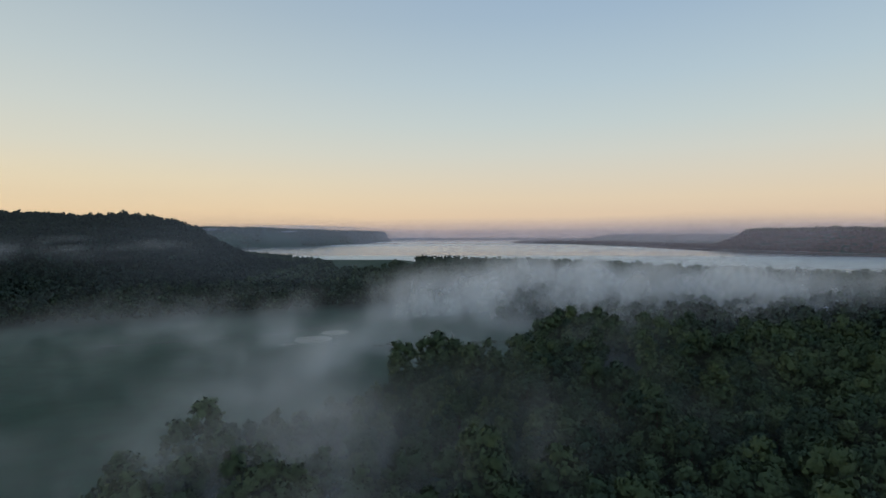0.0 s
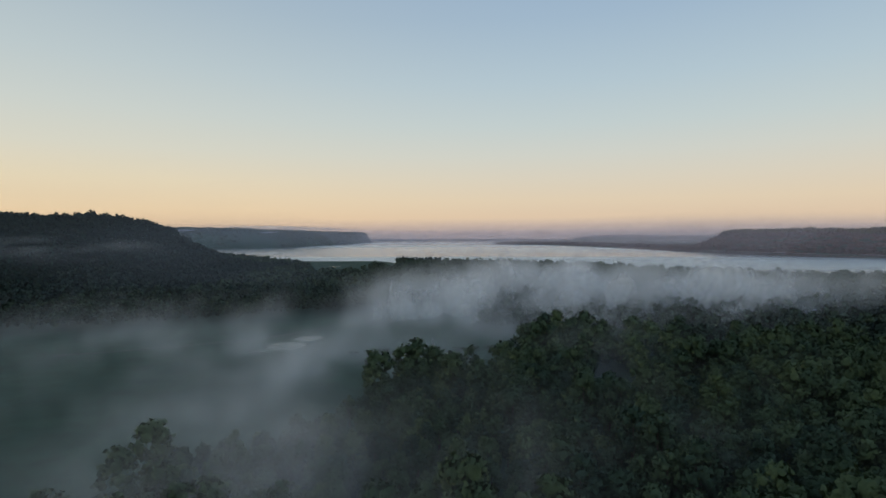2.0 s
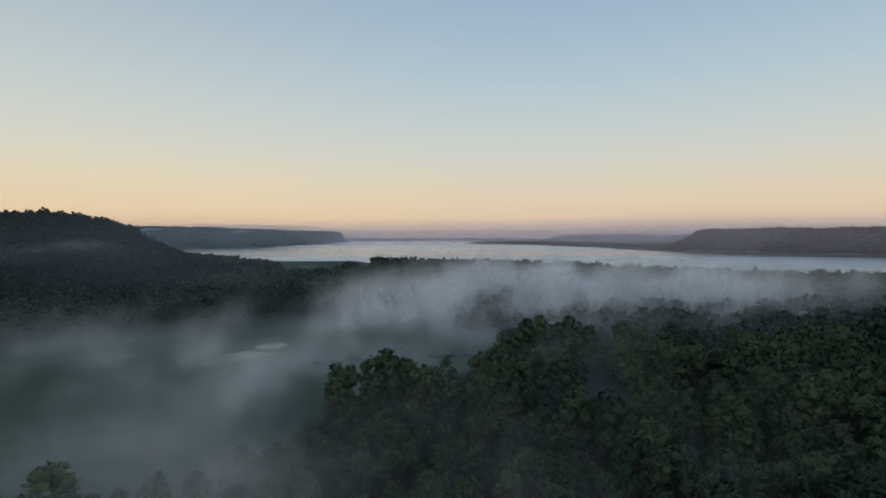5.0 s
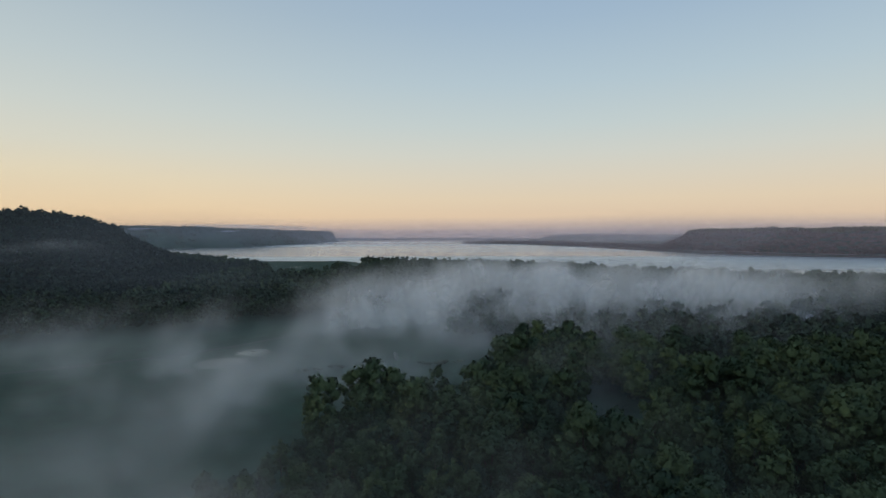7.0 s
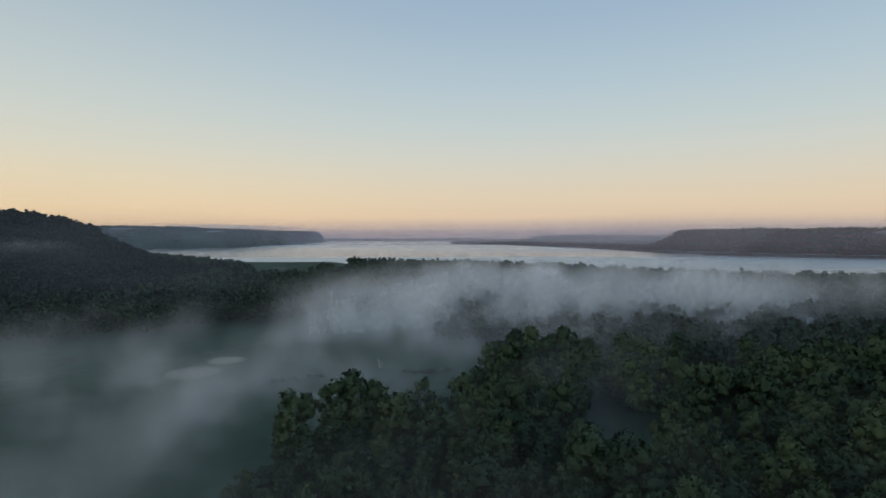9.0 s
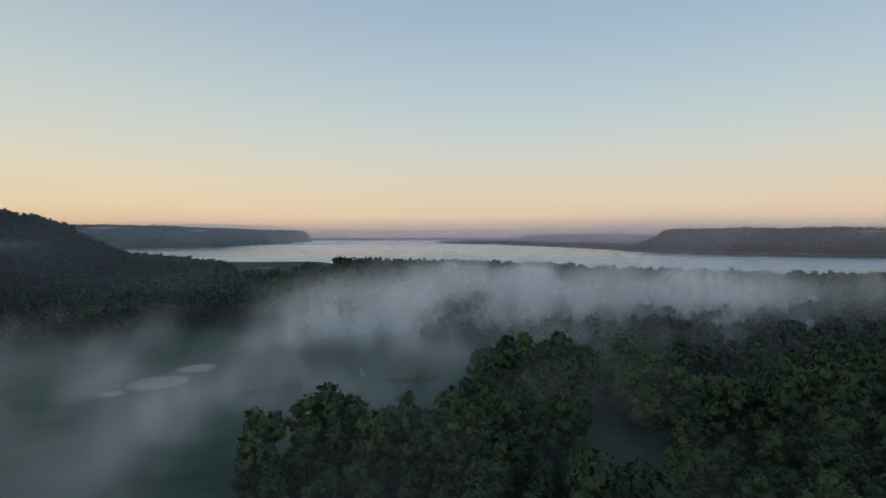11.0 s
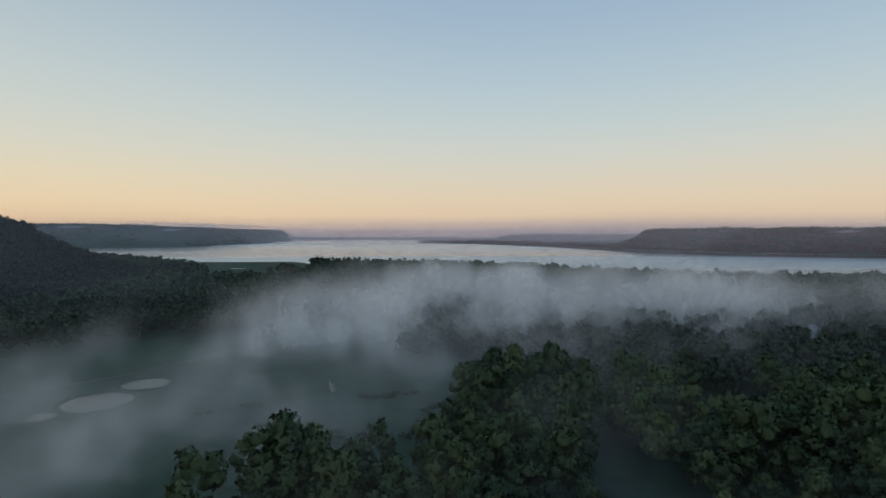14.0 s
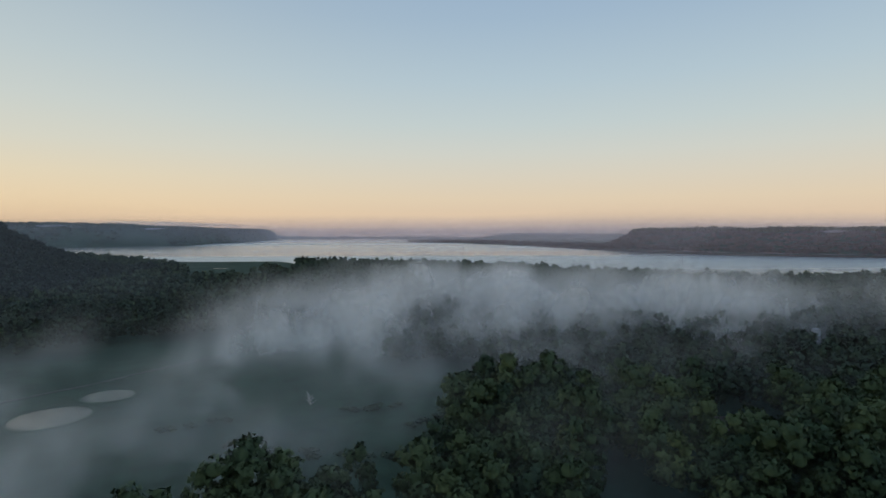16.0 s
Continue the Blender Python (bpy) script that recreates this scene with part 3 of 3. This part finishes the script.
for i, (px, py, pr) in enumerate(PONDS):
    make_pond(px, py, pr, i * 1.7)


def ribbon(name, pts, width, lift, material):
    """A strip of ground laid along a smoothed line."""
    p = np.array(pts, float)
    t = np.linspace(0, len(p) - 1, 12 * len(p))
    q = np.stack([np.interp(t, np.arange(len(p)), p[:, k]) for k in (0, 1)], -1)
    for _ in range(6):
        q[1:-1] = (q[:-2] + 2 * q[1:-1] + q[2:]) / 4
    d = np.gradient(q, axis=0)
    d /= np.linalg.norm(d, axis=1, keepdims=True)
    side = np.stack([-d[:, 1], d[:, 0]], -1)
    rows = []
    for o, h in ((-0.5, -0.3), (-0.42, 0.0), (0.0, 0.06), (0.42, 0.0), (0.5, -0.3)):
        e = q + side * width * o
        rows.append(np.c_[e, land(e[:, 0], e[:, 1]) + lift + h])
    return mesh_from(name, np.concatenate(rows), grid_faces(5, len(q)), material, True)


tagged(new("track", ribbon("track", TRACK, 2.2, 0.14, GRAVEL)), "pale gravel track across the meadow", "track", kind="structure")


def lathe(name, profile, material, sides=20):
    """A turned shape from (radius, height) pairs."""
    a = np.linspace(0, 2 * np.pi, sides, endpoint=False)
    v = np.concatenate([np.stack([r * np.cos(a), r * np.sin(a), 0 * a + z], -1) for r, z in profile])
    return mesh_from(name, v, grid_faces(len(profile), sides, True), material, True)


def make_silo(x, y):
    ob = new("silo")
    ob.location = (x, y, float(land(x, y)) - 0.1)
    part("drum", lathe("drum", [(2.05, 0), (2.05, 4.0), (2.1, 4.05), (2.1, 4.2), (2.05, 4.25), (2.05, 8.0), (2.1, 8.05), (2.1, 8.2), (2.05, 8.25), (2.05, 11.6)], WHITE), ob)
    part("dome", lathe("dome", [(2.15, 11.55), (2.15, 11.75), (1.9, 12.4), (1.3, 13.0), (0.6, 13.3), (0.02, 13.35)], ROOF), ob, "pale rounded metal cap")
    v, f = tube([(2.25, 0, 0), (2.25, 0, 11.8)], [0.06, 0.06], 6)
    part("pipe", mesh_from("pipe", v, f, ROOF, True), ob)
    ob.scale = (0.9, 0.9, 0.72)
    tagged(ob, "pale round-topped silo standing among the trees", "silo")


make_silo(242, 343)


def make_shrubs():
    """Low dark bushes in loose rows over the wet meadow."""
    r = random.Random(11)
    models = []
    for k in range(3):
        tri = bough_cloud(700 + k, 240, 0.36, 6, 2.3, 0.1, 2.3, 80).reshape(-1, 7)
        crown = mesh_from("foliage", tri[:, :3], np.arange(len(tri)).reshape(-1, 3), LEAF, attrs={"tint": np.full(len(tri), 0.15 + 0.1 * k), "solid": tri[:, 6]}, normals=tri[:, 3:6])
        v, f = tube([(0, 0, -0.2), (0.1, 0.05, 0.6), (0.25, 0.1, 1.3)], [0.12, 0.09, 0.03], 6)
        models.append((crown, mesh_from("stem", v, f, BARK, True)))
    for (ax, ay), (bx, by), count, wide in (((17, 306), (37, 309), 13, 2.5), ((-16, 283), (-2, 280), 7, 2.0), ((-10, 276), (36, 262), 20, 2.6), ((-36, 296), (-20, 304), 6, 2.0), ((40, 288), (52, 300), 7, 2.0)):
        for i in range(count):
            f = (i + r.uniform(-0.4, 0.4)) / (count - 1)
            x, y = ax + (bx - ax) * f + r.uniform(-wide, wide), ay + (by - ay) * f + r.uniform(-wide, wide)
            ob, k, s = new("shrub"), r.randrange(3), r.uniform(0.5, 1.05)
            ob.matrix_basis = pose(x, y, float(land(x, y)), 0, 0, r.uniform(0, 360)) @ Matrix.Diagonal((s * 1.25, s * 1.1, s * 0.6, 1))
            part("foliage", models[k][0], ob)
            part("stem", models[k][1], ob)
            tagged(ob, "low dark green bush in the wet meadow", "shrub", "meadow bushes")


make_shrubs()


def make_snag(x, y):
    ob = new("dead_tree")
    ob.location = (x, y, float(land(x, y)) - 0.15)
    v, f = tube([(0, 0, 0), (-0.3, 0, 1.5), (-0.8, 0.1, 3.3), (-1.4, 0.2, 5.0)], [0.45, 0.34, 0.2, 0.05], 8)
    part("trunk", mesh_from("trunk", v, f, GREY_BARK, True), ob)
    r = random.Random(5)
    for k in range(12):
        z, a, n = 0.3 + 0.26 * k, k * 2.4, r.uniform(1.4, 2.4) * (1 - 0.04 * k)
        lean = -0.24 * z
        v, f = tube([(lean, 0, z), (lean + 0.5 * n * math.cos(a), 0.5 * n * math.sin(a), z + 0.3 * n), (lean + n * math.cos(a + 0.2), n * math.sin(a + 0.2), z + 0.65 * n)], [0.2, 0.13, 0.04], 6)
        part("branch", mesh_from("branch", v, f, GREY_BARK, True), ob)
    tagged(ob, "bleached leaning dead tree in the wet meadow", "dead tree")


make_snag(6, 316)


def make_boulder(x, y, size, seed):
    bm = bmesh.new()
    bmesh.ops.create_icosphere(bm, subdivisions=3, radius=1)
    for v in bm.verts:
        n = noise.noise(v.co * 1.3 + Vector((seed * 7, 0, 0))) * 0.4 + noise.noise(v.co * 3.1 + Vector((0, seed * 5, 0))) * 0.12
        v.co = Vector((v.co.x * 1.2, v.co.y * 0.9, v.co.z * 0.7)) * size * (1 + n)
    me = bpy.data.meshes.new("boulder")
    bm.to_mesh(me)
    bm.free()
    me.materials.append(STONE)
    ob = new("boulder", me)
    ob.matrix_basis = pose(x, y, float(land(x, y)) + size * 0.3, 0, 0, seed * 70)
    tagged(ob, "pale boulder on bare ground between trees", "boulder", "boulders in the gap")


for bx, by, bs, bk in ((127, 262, 0.9, 1), (128, 257, 0.8, 2), (121, 265, 0.6, 3)):
    make_boulder(bx, by, bs, bk)


def patch(name, outline, lift, material, label):
    """A patch of other ground that follows the land, laid a little above it."""
    p = np.array(outline, float)
    t = np.linspace(0, len(p), 48, endpoint=False)
    q = np.stack([np.interp(t, np.arange(len(p) + 1), np.r_[p[:, k], p[0, k]]) for k in (0, 1)], -1)
    for _ in range(8):
        q = (np.roll(q, 1, 0) + 2 * q + np.roll(q, -1, 0)) / 4
    c = q.mean(0)
    rows = []
    for k, drop in ((0.02, 0), (0.35, 0), (0.65, 0), (0.9, 0), (1.0, -0.3)):
        e = c + (q - c) * k
        rows.append(np.c_[e, land(e[:, 0], e[:, 1]) + lift + drop])
    tagged(new(name, mesh_from(name, np.concatenate(rows), grid_faces(5, 48, True), material, True)), label, "ground", kind="structure")


EMBANKMENT = soil("reddish_shore", c4(0.22, 0.12, 0.09), c4(0.28, 0.17, 0.13), 0.05)
tagged(new("shore_bank", ribbon("shore_bank", [(x + 6, y + 10) for x, y in RIGHT_SHORE[5:11]], 14, 2.0, EMBANKMENT)), "reddish stony bank along the far shore", "shore", kind="structure")
tagged(new("shore_road", ribbon("shore_road", [(x + 12, y + 20) for x, y in RIGHT_SHORE[5:11]], 7, 5.5, soil("pale_ballast", c4(0.36, 0.27, 0.24), c4(0.45, 0.36, 0.32), 0.05))), "pale road bed above the bank of the far shore", "road", kind="structure")
patch("bare_ground", [(111, 262), (126, 273), (148, 267), (140, 250), (120, 242)], 0.18, EARTH, "bare brown earth between the trees")
patch("shore_pool", [(-190, 1068), (-176, 1074), (-160, 1068), (-164, 1060), (-182, 1060)], 0.25, POND, "small pale pool in the lakeside meadow")

# ---- mist ----
BANK = [(-138, 175), (-95, 240), (-50, 310), (-8, 388), (50, 452), (110, 466), (170, 430), (215, 385), (256, 346)]


def mist_density(x, y, z):
    """How thick the mist lies: a long bank along the edge of the wood, thin plumes over the meadow and a faint band on the hill."""

    def lump(amount, cx, cy, sx, sy, top, soft):
        return amount * np.exp(-(((x - cx) / sx) ** 2 + ((y - cy) / sy) ** 2)) * step(-z, -top, -top + soft)

    d, a = line_distance(x, y, BANK)
    plume = step(wave_noise(x, y, 62, 70, 2) + 0.12 * np.sin(z / 9 + x / 23), -0.30, 0.55)
    width = 36 + 17 * np.sin(np.pi * a) ** 2 + 7 * wave_noise(x, y, 90, 40)
    top = 15 + 21 * step(a, 0.15, 0.55) * (1 - 0.05 * step(a, 0.75, 1)) + 9 * wave_noise(x, y, 75, 41) + 8 * (plume - 0.5)
    bank = np.exp(-((d / width) ** 2)) * (0.10 + 1.30 * step(a, 0.26, 0.58) + 0.15 * step(a, 0.8, 1)) * step(-z, -top - 8, -top + 14)
    bank = bank * (0.45 + 0.95 * plume)
    meadow = lump(0.23, -4, 278, 34, 36, 21, 14) + lump(0.25, -40, 248, 28, 36, 23, 14) + lump(0.11, -150, 300, 50, 36, 22, 14) + lump(0.07, -205, 288, 60, 72, 22, 16) + lump(0.02, -100, 170, 90, 120, 26, 24) + lump(0.13, -50, 165, 32, 42, 24, 18) + lump(0.26, -46, 112, 36, 46, 32, 20) + lump(0.15, -45, 352, 45, 42, 22, 14) + lump(0.22, 8, 372, 40, 36, 25, 16) + lump(0.11, -170, 368, 110, 38, 25, 20) + lump(0.14, -64, 296, 50, 40, 20, 16)
    wood_edge = lump(0.46, 95, 392, 52, 40, 32, 18) + lump(0.03, 88, 305, 45, 50, 33, 16)
    over = lump(0.03, 5, 125, 75, 50, 34, 18) + lump(0.012, 95, 120, 60, 60, 32, 16) + lump(0.02, 45, 240, 75, 95, 32, 20) + lump(0.036, 115, 190, 120, 110, 30, 18) + lump(0.11, 54, 340, 40, 34, 31, 16) + lump(0.03, 310, 470, 130, 90, 32, 22) + lump(0.04, -210, 430, 140, 70, 26, 14) + lump(0.12, 130, 325, 90, 60, 26, 10)
    far = 0.013 * step(y, 480, 600) * step(-z, -62, -20) + 0.016 * step(y, 190, 330) * step(x, 40, 120) * step(-z, -40, -18)
    hill = 0
    for amount, cx, cz, sx, sz in ((0.24, -520, 51, 26, 10), (0.14, -432, 46, 22, 9), (0.10, -345, 46, 38, 6)):
        hill = hill + amount * np.exp(-(((x - cx) / sx) ** 2 + ((y - 640) / 50) ** 2 + ((z - cz - 5 * np.sin(x / 19)) / sz) ** 2)) * step(wave_noise(x, 1.6 * z, 46, 77, 2), -0.35, 0.55) * 1.5
    return (bank + meadow * (0.5 + 0.95 * plume) + wood_edge * (0.3 + 1.3 * plume) + over * (0.5 + 0.8 * plume) + far) * step(z, -2.5, 6) + hill


def mist_sheets(name, label, ys, x0, x1, z0, z1, dx, dz, field, material, wobble):
    xs, zs = np.arange(x0, x1 + 1, dx), np.arange(z0, z1 + 0.1, dz)
    vs, fs, ds, count = [], [], [], 0
    for i, yy in enumerate(ys):
        x, z = np.meshgrid(xs, zs, indexing="ij")
        y = yy + wobble * wave_noise(x, z * 2 + 37 * i, 80, 60 + i, 2)
        den = field(x, y, z)
        den[den < 0.015] = 0
        den[:, -1] = 0
        f = grid_faces(len(xs), len(zs))
        keep = den.ravel()[f].max(1) > 0
        used, back = np.unique(f[keep], return_inverse=True)
        vs.append(np.stack([x, y, z], -1).reshape(-1, 3)[used])
        ds.append(den.ravel()[used])
        fs.append(back.reshape(-1, 4) + count)
        count += len(used)
    me = mesh_from(name, np.concatenate(vs), np.concatenate(fs), material, True, {"amount": np.concatenate(ds)})
    return tagged(new(name, me), label, "mist", kind="stuff")


mist_sheets("mist", "drifting grey morning mist low over meadow and wood", np.arange(60, 720, 8.0), -700, 600, 0, 63, 10, 3.5, mist_density, MIST, 6)


def haze_density(x, y, z):
    """Thin haze that thickens towards the far shore and thins out upwards, and a cap of cloud on the far bluff."""
    lift = 38 * (1 - step(y, 2300, 3200))
    base = np.interp(y, [850, 1300, 1900, 4600], [0.12, 0.16, 0.19, 0.42]) * (1 - step(z, lift + 22 + 0.004 * y, lift + 70 + 0.009 * y))
    base = base * np.where(y > 3000, 1, 0.4 + 0.6 * step(z, 0, 60)) * np.where(y < 1700, step(x, 250, 600), 1)
    cap = np.where(np.abs(y - 2480) < 90, 2.6 * np.exp(-(((x + 640) / 230) ** 2)) * np.exp(-(((z - 91 + 0.028 * (x + 600)) / 6) ** 2)) + 1.3 * np.exp(-(((x + 1090) / 55) ** 2 + ((z - 82) / 5) ** 2)) + 0.7 * np.exp(-(((x + 715) / 30) ** 2 + ((z - 72) / 4) ** 2)) + 0.6 * np.exp(-(((x + 515) / 30) ** 2 + ((z - 70) / 4) ** 2)), 0)
    cap = cap + np.where(np.abs(y - 1240) < 60, 0.5 * np.exp(-(((x - 1221) / 45) ** 2 + ((z - 66) / 6) ** 2)), 0)
    return base + cap


def haze_right(x, y, z):
    return haze_density(x, y, z) * step(x, -700, 200)


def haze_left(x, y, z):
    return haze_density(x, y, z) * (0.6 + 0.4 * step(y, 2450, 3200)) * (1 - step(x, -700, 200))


HAZE_AT = np.array([880, 1060, 1240, 1560, 1900, 2200, 2500, 3200, 3900, 4560])
mist_sheets("haze", "thin haze tinted mauve for dawn light over the lake and far bluff", HAZE_AT, -800, 4000, 0, 240, 80, 6, haze_right, HAZE, 20)
mist_sheets("haze", "thin haze tinted bluish for the shade of a distant bluff", HAZE_AT[3:] + 30, -4000, 240, 0, 240, 80, 6, haze_left, SHADE_TINTED_HAZE, 20)


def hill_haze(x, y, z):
    """A veil before the wooded hill, the shade put in as a bluish colour, with a thinner one aloft nearer by."""
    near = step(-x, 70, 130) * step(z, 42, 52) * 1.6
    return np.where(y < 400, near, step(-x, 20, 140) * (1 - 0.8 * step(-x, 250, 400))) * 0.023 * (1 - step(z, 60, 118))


mist_sheets("haze", "faint haze tinted bluish for shade before the wooded hill", np.array([240, 340, 455, 500, 545, 590, 635]), -800, -10, 0, 130, 35, 6, hill_haze, SHADE_TINTED_HAZE, 12)
